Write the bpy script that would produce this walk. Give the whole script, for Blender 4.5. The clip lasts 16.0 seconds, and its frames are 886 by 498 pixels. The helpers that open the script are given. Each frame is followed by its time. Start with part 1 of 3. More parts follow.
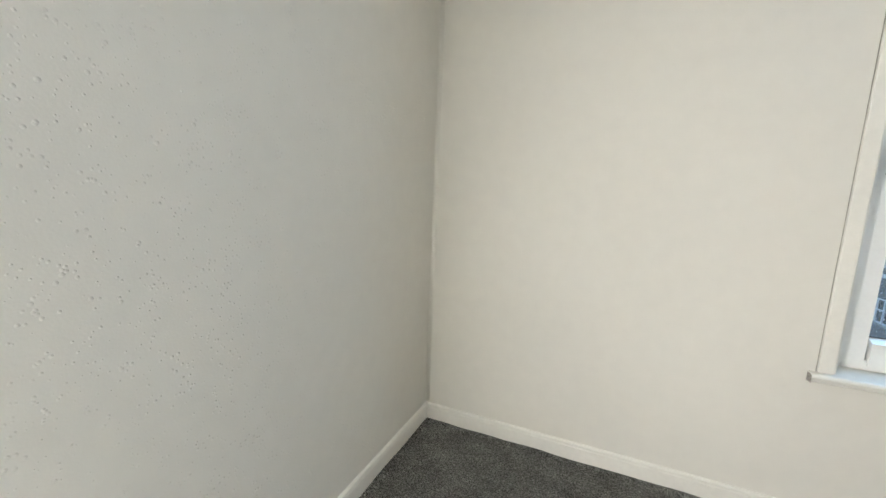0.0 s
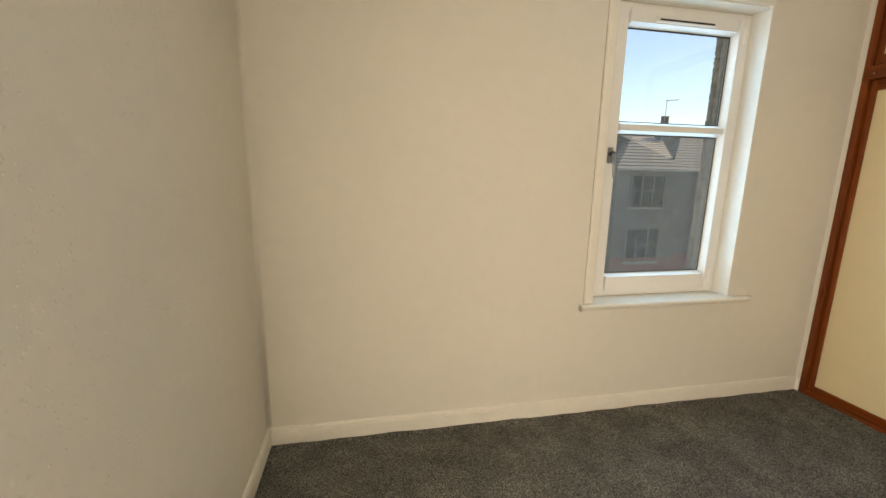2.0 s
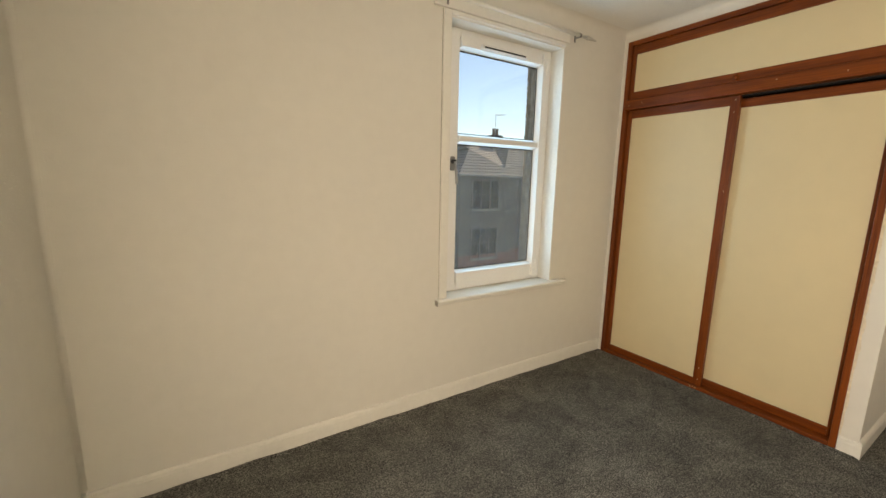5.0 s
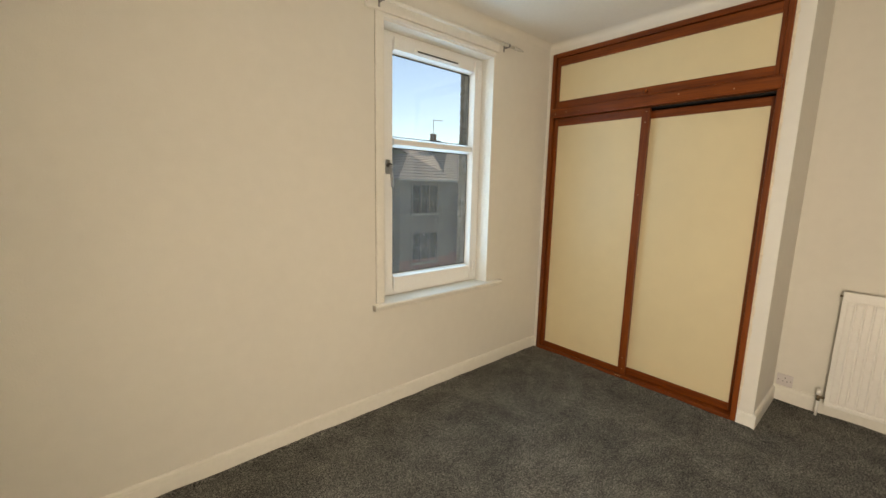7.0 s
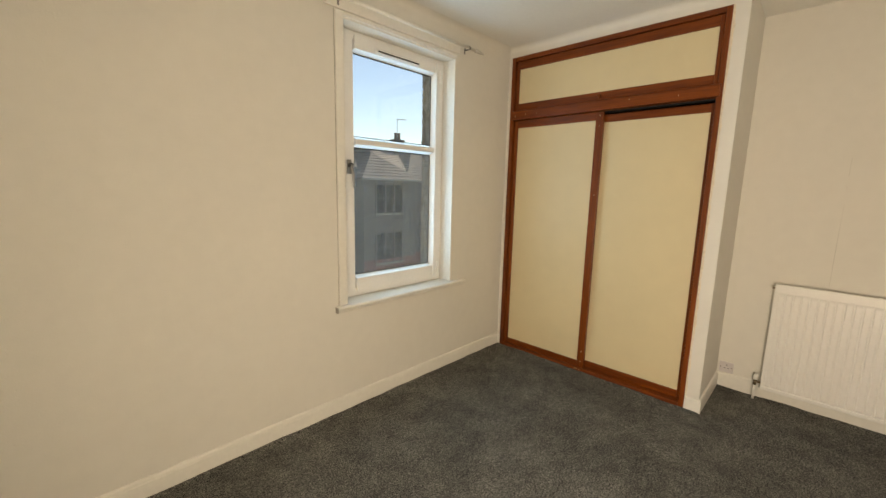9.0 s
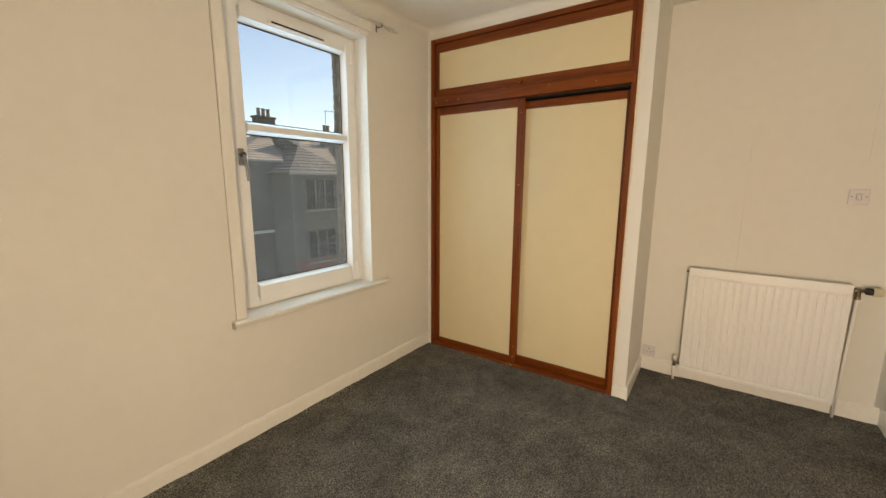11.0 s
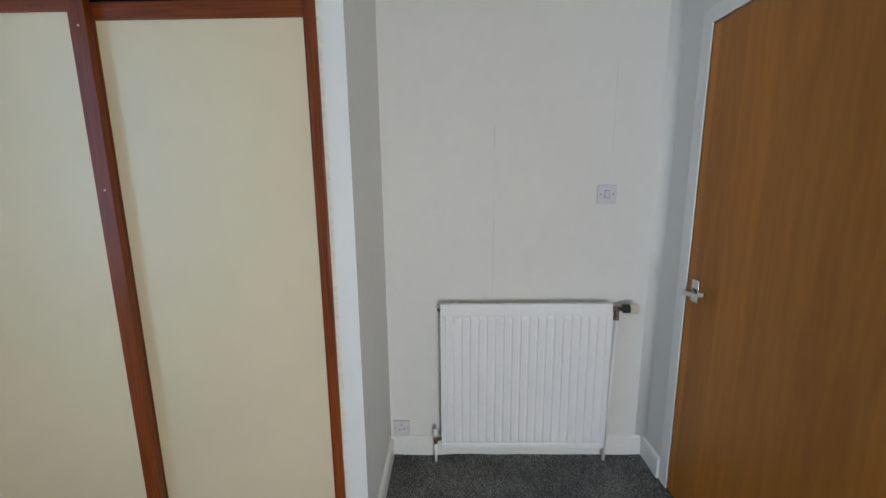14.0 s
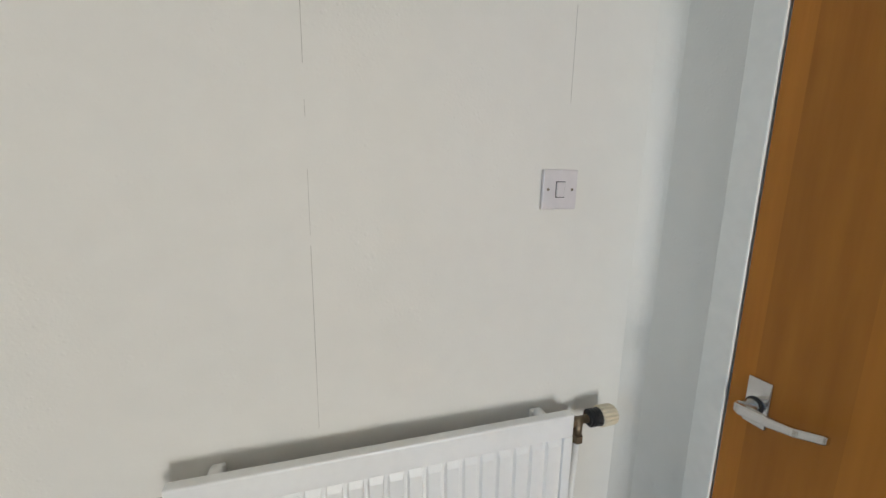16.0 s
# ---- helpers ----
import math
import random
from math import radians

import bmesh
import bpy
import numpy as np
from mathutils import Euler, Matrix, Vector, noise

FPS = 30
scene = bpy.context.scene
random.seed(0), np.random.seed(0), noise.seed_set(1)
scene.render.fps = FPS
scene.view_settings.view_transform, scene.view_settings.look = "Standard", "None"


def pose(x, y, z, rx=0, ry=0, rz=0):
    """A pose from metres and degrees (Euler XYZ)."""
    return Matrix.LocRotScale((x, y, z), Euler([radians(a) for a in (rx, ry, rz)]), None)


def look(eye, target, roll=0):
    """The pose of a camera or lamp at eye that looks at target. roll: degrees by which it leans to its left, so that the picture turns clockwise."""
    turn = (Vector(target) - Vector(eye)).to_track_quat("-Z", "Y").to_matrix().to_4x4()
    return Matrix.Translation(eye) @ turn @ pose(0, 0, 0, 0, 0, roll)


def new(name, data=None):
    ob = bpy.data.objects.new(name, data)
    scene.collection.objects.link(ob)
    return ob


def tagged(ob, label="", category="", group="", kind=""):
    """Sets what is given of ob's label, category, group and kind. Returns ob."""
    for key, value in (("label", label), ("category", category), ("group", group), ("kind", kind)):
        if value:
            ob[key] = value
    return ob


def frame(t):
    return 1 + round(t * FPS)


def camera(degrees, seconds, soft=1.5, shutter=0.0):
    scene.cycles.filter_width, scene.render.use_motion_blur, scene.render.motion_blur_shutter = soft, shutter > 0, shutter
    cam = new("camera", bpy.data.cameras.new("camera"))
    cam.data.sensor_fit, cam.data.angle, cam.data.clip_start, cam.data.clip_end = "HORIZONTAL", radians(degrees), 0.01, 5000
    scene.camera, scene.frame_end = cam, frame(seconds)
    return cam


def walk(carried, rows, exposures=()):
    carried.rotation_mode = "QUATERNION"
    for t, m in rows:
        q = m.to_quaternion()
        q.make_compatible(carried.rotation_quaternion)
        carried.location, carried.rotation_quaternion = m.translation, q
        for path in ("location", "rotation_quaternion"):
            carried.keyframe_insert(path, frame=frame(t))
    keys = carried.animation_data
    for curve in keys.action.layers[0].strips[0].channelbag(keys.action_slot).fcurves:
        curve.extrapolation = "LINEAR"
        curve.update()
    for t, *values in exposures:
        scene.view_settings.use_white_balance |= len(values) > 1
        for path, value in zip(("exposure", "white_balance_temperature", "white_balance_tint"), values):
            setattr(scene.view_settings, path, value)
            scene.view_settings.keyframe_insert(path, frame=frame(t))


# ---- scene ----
cam = camera(96.8, 16.0)
PATH = [
    (0, (-2.503, -2.023, 1.373), (-3.277, -0.204, 1.074), 2.5),
    (0.5, (-2.67, -1.967, 1.395), (-3.135, -0.051, 1.061), 1.8),
    (1, (-2.759, -1.944, 1.434), (-2.909, 0.016, 1.065), 1.2),
    (1.5, (-2.876, -1.953, 1.43), (-2.715, 0.004, 1.05), 1.4),
    (2, (-2.906, -1.989, 1.43), (-2.522, -0.063, 1.051), 1.0),
    (2.5, (-2.92, -1.998, 1.425), (-2.343, -0.12, 1.051), 0.9),
    (3, (-2.92, -2.007, 1.435), (-2.193, -0.181, 1.065), 0.9),
    (3.5, (-2.936, -2.026, 1.432), (-2.104, -0.241, 1.079), 1.0),
    (4, (-2.945, -2.035, 1.435), (-2.036, -0.288, 1.089), 1.1),
    (6.5, (-2.918, -2.046, 1.433), (-1.672, -0.516, 1.109), 1.1),
    (7, (-2.916, -2.052, 1.429), (-1.62, -0.562, 1.116), 1.2),
    (7.5, (-2.914, -2.061, 1.43), (-1.577, -0.606, 1.123), 1.3),
    (8, (-2.917, -2.063, 1.431), (-1.544, -0.641, 1.127), 1.4),
    (8.5, (-2.918, -2.073, 1.435), (-1.517, -0.678, 1.129), 1.4),
    (11, (-2.673, -2.015, 1.422), (-1.055, -0.889, 1.083), 0.3),
    (11.5, (-2.48, -1.971, 1.405), (-0.769, -0.992, 1.064), -0.1),
    (12, (-2.306, -1.915, 1.395), (-0.508, -1.113, 1.041), -0.6),
    (12.5, (-2.061, -1.825, 1.433), (-0.186, -1.241, 1.059), -1.2),
    (13, (-1.845, -1.799, 1.421), (0.085, -1.429, 1.052), -1.1),
    (13.5, (-1.567, -1.882, 1.433), (0.39, -1.683, 1.072), -0.9),
    (14, (-1.281, -1.943, 1.428), (0.687, -1.911, 1.073), -0.6),
    (14.5, (-0.943, -1.955, 1.414), (1.026, -2.081, 1.086), 0.3),
    (15, (-0.661, -2.022, 1.407), (1.289, -2.296, 1.06), 0.5),
    (15.5, (-0.413, -2.092, 1.395), (1.499, -2.559, 1.041), 1.3),
    (16, (-0.194, -2.174, 1.374), (1.683, -2.756, 1.004), 1.0),
]
EXPOSURES = [(0, 1.45, 6150, 9), (1.0, 1.32, 6600, 10), (1.5, 1.0, 8700, 13), (2.5, 1.02, 8700, 13), (4.0, 0.92, 8700, 13), (8.7, 0.9, 8900, 13), (12.0, 0.9, 9500, 17), (13.1, 0.88, 9300, 17), (13.5, 0.9, 7600, 15), (14.0, 0.8, 5600, 9), (14.5, 1.2, 5850, 9), (15.0, 1.65, 5950, 9), (15.5, 1.35, 6000, 9), (16, 1.2, 6000, 9)]
walk(cam, [(t, look(eye, target, roll)) for t, eye, target, roll in PATH], EXPOSURES)

# ---- world, sun, window light, added fill lamp ----
world = bpy.data.worlds.new("sky")
scene.world = world
world.use_nodes = True
_sky = world.node_tree.nodes.new("ShaderNodeTexSky")
_sky.sky_type = 'NISHITA'
_sky.sun_disc = False
SUN_DIR = Vector((0.66, 0.11, 0.72)).normalized()
_sky.sun_elevation = math.asin(SUN_DIR.z)
_sky.sun_rotation = math.atan2(SUN_DIR.x, SUN_DIR.y)
_sky.dust_density = 0.3
_sky.ozone_density = 3.0
_bg = world.node_tree.nodes["Background"]
world.node_tree.links.new(_sky.outputs[0], _bg.inputs[0])
_bg.inputs[1].default_value = 0.13
_sun = bpy.data.lights.new("sun", 'SUN')
_sun.energy, _sun.angle, _sun.color = 3.5, radians(0.5), (1.0, 0.93, 0.82)
sun = new("sun", _sun)
sun.matrix_world = look(tuple(SUN_DIR * 30), (0, 0, 0))
_day = bpy.data.lights.new("window_daylight", 'AREA')
_day.shape, _day.size, _day.size_y, _day.energy, _day.color = 'RECTANGLE', 0.66, 1.38, 4.9, (0.28, 0.60, 1.0)
daylight = new("window_daylight", _day)
daylight.matrix_world = look((-1.128, 0.138, 1.54), (-1.128, -1.0, 1.54))
# added warm fill lamp, standing in for light bounced off the unseen wall
_side = bpy.data.lights.new("added_warm_fill", 'AREA')
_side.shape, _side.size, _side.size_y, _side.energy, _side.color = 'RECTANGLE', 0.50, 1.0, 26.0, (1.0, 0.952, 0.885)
side_fill = new("added_warm_fill", _side)
side_fill.matrix_world = look((-3.46, -2.64, 0.86), (-1.0, -2.40, 0.86))



# ---- materials ----
def mat(name, base, rough=0.6, metal=0.0, var=0.06, scale=3.0, fine=60.0, bump=0.0, bump_scale=200.0,
        stretch=(1, 1, 1), second=None, bump2=0.0, bump2_scale=8.0, spec=0.5):
    """Principled surface with a broad and a fine variation of colour and one or two scales of relief."""
    m = bpy.data.materials.new(name)
    m.use_nodes = True
    nt, n = m.node_tree, m.node_tree.nodes
    p = n["Principled BSDF"]
    p.inputs["Roughness"].default_value, p.inputs["Metallic"].default_value = rough, metal
    p.inputs["Specular IOR Level"].default_value = spec
    tc, mp = n.new("ShaderNodeTexCoord"), n.new("ShaderNodeMapping")
    mp.inputs["Scale"].default_value = stretch
    nt.links.new(tc.outputs["Object"], mp.inputs[0])

    def tex(s, detail=4.0):
        t = n.new("ShaderNodeTexNoise")
        t.inputs["Scale"].default_value, t.inputs["Detail"].default_value = s, detail
        nt.links.new(mp.outputs[0], t.inputs["Vector"])
        return t
    a, b = tex(scale), tex(fine, 2.0)
    mixf = n.new("ShaderNodeMath")
    mixf.operation = 'MULTIPLY_ADD'
    nt.links.new(b.outputs[0], mixf.inputs[0])
    mixf.inputs[1].default_value = 0.5
    half = n.new("ShaderNodeMath")
    half.operation = 'MULTIPLY'
    half.inputs[1].default_value = 0.5
    nt.links.new(a.outputs[0], half.inputs[0])
    nt.links.new(half.outputs[0], mixf.inputs[2])
    ramp = n.new("ShaderNodeValToRGB")
    dark = second or tuple(c * (1 - 2 * var) for c in base)
    light = base if second else tuple(min(1, c * (1 + var)) for c in base)
    ramp.color_ramp.elements[0].position, ramp.color_ramp.elements[1].position = 0.36, 0.64
    ramp.color_ramp.elements[0].color, ramp.color_ramp.elements[1].color = (*dark, 1), (*light, 1)
    nt.links.new(mixf.outputs[0], ramp.inputs[0])
    nt.links.new(ramp.outputs[0], p.inputs["Base Color"])
    last = None
    for strength, s in ((bump, bump_scale), (bump2, bump2_scale)):
        if strength:
            bp = n.new("ShaderNodeBump")
            bp.inputs["Strength"].default_value, bp.inputs["Distance"].default_value = strength, 0.004
            nt.links.new(tex(s, 3.0).outputs[0], bp.inputs["Height"])
            if last:
                nt.links.new(last.outputs[0], bp.inputs["Normal"])
            last = bp
    if last:
        nt.links.new(last.outputs[0], p.inputs["Normal"])
    return m


def wood(name, base, dark, along, rough=0.35, rings=26.0, planks=0.0, reach=0.035):
    """Varnished timber with the grain along one axis (0 x, 1 y, 2 z); planks: width of veneer leaves along x."""
    stretch = [1.0, 1.0, 1.0]
    stretch[along] = reach
    m = mat(name, base, rough, second=dark, scale=rings, fine=rings * 7, stretch=tuple(stretch), bump=0.06, bump_scale=240, spec=0.3)
    if planks:
        nt, n = m.node_tree, m.node_tree.nodes
        p = n["Principled BSDF"]
        src = p.inputs["Base Color"].links[0].from_socket
        tc, sep = n.new("ShaderNodeTexCoord"), n.new("ShaderNodeSeparateXYZ")
        nt.links.new(tc.outputs["Object"], sep.inputs[0])
        div, flo, wn = n.new("ShaderNodeMath"), n.new("ShaderNodeMath"), n.new("ShaderNodeTexWhiteNoise")
        div.operation, flo.operation, wn.noise_dimensions = 'DIVIDE', 'FLOOR', '1D'
        div.inputs[1].default_value = planks
        nt.links.new(sep.outputs[0], div.inputs[0])
        nt.links.new(div.outputs[0], flo.inputs[0])
        nt.links.new(flo.outputs[0], wn.inputs["W"])
        mr = n.new("ShaderNodeMapRange")
        mr.inputs["To Min"].default_value, mr.inputs["To Max"].default_value = 0.84, 1.1
        nt.links.new(wn.outputs["Value"], mr.inputs["Value"])
        mul = n.new("ShaderNodeVectorMath")
        mul.operation = 'SCALE'
        nt.links.new(src, mul.inputs[0])
        nt.links.new(mr.outputs[0], mul.inputs["Scale"])
        nt.links.new(mul.outputs[0], p.inputs["Base Color"])
    return m


def plaster(name, base, grit=0.5):
    """Painted lining paper: faint roller texture and scattered raised specks."""
    m = mat(name, base, 0.62, var=0.012, scale=1.3, fine=14, bump=0.10, bump_scale=160, bump2=0.10, bump2_scale=9, spec=0.3)
    nt, n = m.node_tree, m.node_tree.nodes
    p = n["Principled BSDF"]
    prev = p.inputs["Normal"].links[0].from_node
    tc, v, r = n.new("ShaderNodeTexCoord"), n.new("ShaderNodeTexVoronoi"), n.new("ShaderNodeValToRGB")
    v.inputs["Scale"].default_value = 70
    v.inputs["Randomness"].default_value = 1.0
    nz = n.new("ShaderNodeTexNoise")
    nz.inputs["Scale"].default_value = 22
    add = n.new("ShaderNodeMath")
    add.operation = 'MULTIPLY_ADD'
    add.inputs[1].default_value = 0.75
    nt.links.new(tc.outputs["Object"], v.inputs["Vector"])
    nt.links.new(tc.outputs["Object"], nz.inputs["Vector"])
    nt.links.new(nz.outputs[0], add.inputs[0])
    nt.links.new(v.outputs["Distance"], add.inputs[2])
    r.color_ramp.elements[0].position, r.color_ramp.elements[1].position = 0.38, 0.62
    r.color_ramp.elements[0].color, r.color_ramp.elements[1].color = (1, 1, 1, 1), (0, 0, 0, 1)
    nt.links.new(add.outputs[0], r.inputs[0])
    b = n.new("ShaderNodeBump")
    b.inputs["Strength"].default_value, b.inputs["Distance"].default_value = min(1.0, grit), 0.0026 * grit
    nt.links.new(r.outputs[0], b.inputs["Height"])
    nt.links.new(prev.outputs[0], b.inputs["Normal"])
    nt.links.new(b.outputs[0], p.inputs["Normal"])
    return m


def glass(name, dust, specks):
    """Clear pane with a film of dried dirt: smears at one scale, specks at another."""
    m = bpy.data.materials.new(name)
    m.use_nodes = True
    nt, n = m.node_tree, m.node_tree.nodes
    n.remove(n["Principled BSDF"])
    out = n["Material Output"]
    clear, gloss, film, mix1, mix2 = (n.new("ShaderNodeBsdfTransparent"), n.new("ShaderNodeBsdfGlossy"),
                                      n.new("ShaderNodeBsdfTranslucent"), n.new("ShaderNodeMixShader"), n.new("ShaderNodeMixShader"))
    gloss.inputs["Roughness"].default_value = 0.02
    clear.inputs["Color"].default_value = (0.86, 0.89, 0.90, 1)
    film.inputs["Color"].default_value = (0.86, 0.88, 0.88, 1)
    fr = n.new("ShaderNodeFresnel")
    fr.inputs[0].default_value = 1.3
    nt.links.new(fr.outputs[0], mix1.inputs[0])
    nt.links.new(clear.outputs[0], mix1.inputs[1])
    nt.links.new(gloss.outputs[0], mix1.inputs[2])
    tc = n.new("ShaderNodeTexCoord")
    smear, vor, r1, r2, mx = (n.new("ShaderNodeTexNoise"), n.new("ShaderNodeTexVoronoi"), n.new("ShaderNodeMapRange"),
                              n.new("ShaderNodeMapRange"), n.new("ShaderNodeMath"))
    smear.inputs["Scale"].default_value, smear.inputs["Detail"].default_value, smear.inputs["Distortion"].default_value = 5, 6, 1.2
    vor.inputs["Scale"].default_value = 48
    for t in (smear, vor):
        nt.links.new(tc.outputs["Object"], t.inputs["Vector"])
    r1.inputs["From Min"].default_value, r1.inputs["From Max"].default_value = 0.3, 0.75
    r1.inputs["To Min"].default_value, r1.inputs["To Max"].default_value = dust * 0.45, dust
    nt.links.new(smear.outputs[0], r1.inputs["Value"])
    r2.inputs["From Min"].default_value, r2.inputs["From Max"].default_value = 0.09, 0.13
    r2.inputs["To Min"].default_value, r2.inputs["To Max"].default_value = specks, 0.0
    nt.links.new(vor.outputs["Distance"], r2.inputs["Value"])
    mx.operation = 'MAXIMUM'
    nt.links.new(r1.outputs[0], mx.inputs[0])
    fleck, fr2, fm = n.new("ShaderNodeTexNoise"), n.new("ShaderNodeMapRange"), n.new("ShaderNodeMath")
    fleck.inputs["Scale"].default_value = 6
    nt.links.new(tc.outputs["Object"], fleck.inputs["Vector"])
    fr2.inputs["From Min"].default_value, fr2.inputs["From Max"].default_value = 0.36, 0.52
    nt.links.new(fleck.outputs[0], fr2.inputs["Value"])
    fm.operation = 'MULTIPLY'
    nt.links.new(r2.outputs[0], fm.inputs[0])
    nt.links.new(fr2.outputs[0], fm.inputs[1])
    nt.links.new(fm.outputs[0], mx.inputs[1])
    nt.links.new(mx.outputs[0], mix2.inputs[0])
    nt.links.new(mix1.outputs[0], mix2.inputs[1])
    nt.links.new(film.outputs[0], mix2.inputs[2])
    nt.links.new(mix2.outputs[0], out.inputs[0])
    return m


def carpet(name):
    """Cut pile: speckled tufts, soft brushed patches and a rough relief."""
    m = mat(name, (0.250, 0.245, 0.225), 0.95, second=(0.040, 0.039, 0.036), scale=150, fine=330, bump=1.0, bump_scale=260, spec=0.08)
    nt, n = m.node_tree, m.node_tree.nodes
    p = n["Principled BSDF"]
    src = p.inputs["Base Color"].links[0].from_socket
    tc = n.new("ShaderNodeTexCoord")
    ramp = src.node
    ramp.color_ramp.elements[0].position, ramp.color_ramp.elements[1].position = 0.43, 0.57
    total = None
    for s, lo, hi, dist in ((2.2, 0.80, 1.16, 0.3), (9.0, 0.84, 1.16, 0.3), (38.0, 0.80, 1.20, 0.2), (95.0, 0.68, 1.32, 0.0)):
        t, mr = n.new("ShaderNodeTexNoise"), n.new("ShaderNodeMapRange")
        t.inputs["Scale"].default_value, t.inputs["Detail"].default_value, t.inputs["Distortion"].default_value = s, 4.0, dist
        nt.links.new(tc.outputs["Object"], t.inputs["Vector"])
        mr.inputs["From Min"].default_value, mr.inputs["From Max"].default_value = 0.34, 0.66
        mr.inputs["To Min"].default_value, mr.inputs["To Max"].default_value = lo, hi
        nt.links.new(t.outputs[0], mr.inputs["Value"])
        if total is None:
            total = mr.outputs[0]
        else:
            mm = n.new("ShaderNodeMath")
            mm.operation = 'MULTIPLY'
            nt.links.new(total, mm.inputs[0])
            nt.links.new(mr.outputs[0], mm.inputs[1])
            total = mm.outputs[0]
    sc = n.new("ShaderNodeVectorMath")
    sc.operation = 'SCALE'
    nt.links.new(src, sc.inputs[0])
    nt.links.new(total, sc.inputs["Scale"])
    nt.links.new(sc.outputs[0], p.inputs["Base Color"])
    return m


M = {
    "wall": plaster("wall_paint", (0.762, 0.738, 0.678), 0.35),
    "wall_rough": plaster("wall_paint_specked", (0.762, 0.738, 0.678), 0.85),
    "ceiling": mat("ceiling_paint", (0.82, 0.81, 0.77), 0.8, var=0.015, bump=0.08, bump_scale=120),
    "gloss": mat("white_gloss_paint", (0.84, 0.82, 0.76), 0.3, var=0.02, scale=4, fine=40, bump=0.05, bump_scale=60),
    "upvc": mat("white_upvc", (0.86, 0.85, 0.82), 0.28, var=0.015, scale=5),
    "carpet": carpet("grey_carpet"),
    "red_v": wood("stained_pine_upright", (0.240, 0.055, 0.009), (0.112, 0.023, 0.005), 2),
    "red_h": wood("stained_pine_level", (0.240, 0.055, 0.009), (0.112, 0.023, 0.005), 1),
    "cream": mat("cream_board", (0.71, 0.60, 0.385), 0.42, var=0.012, scale=1.6, fine=9, bump=0.02, bump_scale=150),
    "oak": wood("orange_veneer", (0.475, 0.184, 0.022), (0.375, 0.136, 0.014), 2, 0.42, 6.0, 0.142, 0.09),
    # near-black: the shade in gaps, slots and the closed recess, as colour
    "dark": mat("gap_shade_black", (0.02, 0.018, 0.016), 0.8),
    "radiator": mat("radiator_enamel", (0.86, 0.85, 0.82), 0.36, var=0.012, scale=4),
    "steel": mat("satin_aluminium", (0.60, 0.59, 0.57), 0.26, 1.0, var=0.04, scale=20, fine=300),
    "brass": mat("tarnished_brass", (0.22, 0.17, 0.11), 0.45, 0.8, var=0.2, scale=40),
    "black": mat("black_plastic", (0.015, 0.015, 0.016), 0.4, var=0.1),
    "ivory": mat("ivory_plastic", (0.66, 0.58, 0.42), 0.4, var=0.05, scale=40),
    "switch": mat("grey_white_plastic", (0.66, 0.62, 0.62), 0.35, var=0.02, scale=20),
    "grey": mat("grey_handle_metal", (0.30, 0.29, 0.28), 0.35, 0.7, var=0.08, scale=30),
    "crack": mat("paper_seam", (0.42, 0.39, 0.34), 0.9, var=0.2),
    "filler": mat("chipped_filler", (0.80, 0.72, 0.58), 0.9, var=0.08, scale=50, bump=0.4, bump_scale=120),
    "clear_plastic": mat("clear_plastic_finial", (0.62, 0.60, 0.55), 0.15, var=0.05),
    "stone": mat("rough_stone", (0.40, 0.37, 0.33), 0.95, var=0.3, scale=22, fine=120, bump=1.0, bump_scale=70, bump2=1.0, bump2_scale=25),
    "render": mat("weathered_render", (0.21, 0.195, 0.175), 0.95, second=(0.11, 0.104, 0.095), scale=0.8, fine=9, bump=0.6, bump_scale=30),
    "pink": mat("red_base_render", (0.30, 0.13, 0.10), 0.95, var=0.15, scale=1.5, fine=12),
    "slate": mat("roof_slates", (0.085, 0.085, 0.09), 0.75, second=(0.04, 0.04, 0.045), scale=2.5, fine=18),
    "tile": mat("pale_roof_tiles", (0.34, 0.30, 0.27), 0.85, second=(0.24, 0.20, 0.18), scale=2.5, fine=18),
    "frame": mat("brown_window_frame", (0.10, 0.075, 0.06), 0.6, var=0.1),
    "mullion": mat("weathered_stone_mullion", (0.19, 0.178, 0.16), 0.9, var=0.15, scale=2, fine=14),
    "white": mat("white_window_frame", (0.78, 0.78, 0.77), 0.5, var=0.03),
    "farglass": mat("dark_window_glass", (0.02, 0.022, 0.024), 0.25, var=0.2, scale=1.5, spec=0.15),
    "grass": mat("grass", (0.12, 0.17, 0.035), 0.95, second=(0.06, 0.09, 0.02), scale=1.2, fine=30, bump=1.0, bump_scale=40),
    "paving": mat("garden_ground", (0.12, 0.115, 0.10), 0.95, var=0.25, scale=0.7, fine=12),
    "timber": mat("weathered_fence", (0.13, 0.10, 0.08), 0.9, var=0.2, scale=3),
    "clay": mat("clay_pots", (0.32, 0.27, 0.22), 0.9, var=0.15, scale=4),
    "metal": mat("galvanised_metal", (0.42, 0.42, 0.42), 0.5, 0.6, var=0.1),
    "pane_low": glass("dirty_pane", 0.17, 0.95),
    "pane_up": glass("cleaner_pane", 0.008, 0.08),
}


# ---- builders ----
def thing(name, at=(0, 0, 0), **tags):
    e = new(name)
    e.location = at
    e.empty_display_size = 0.1
    return tagged(e, **tags)


def finish(name, bm, material, smooth=False):
    me = bpy.data.meshes.new(name)
    bmesh.ops.recalc_face_normals(bm, faces=bm.faces)
    bm.to_mesh(me)
    bm.free()
    me.materials.append(material)
    if smooth:
        for f in me.polygons:
            f.use_smooth = True
    return new(name, me)


def root_of(ob):
    p = Vector((0, 0, 0))
    while ob:
        p += ob.location
        ob = ob.parent
    return p


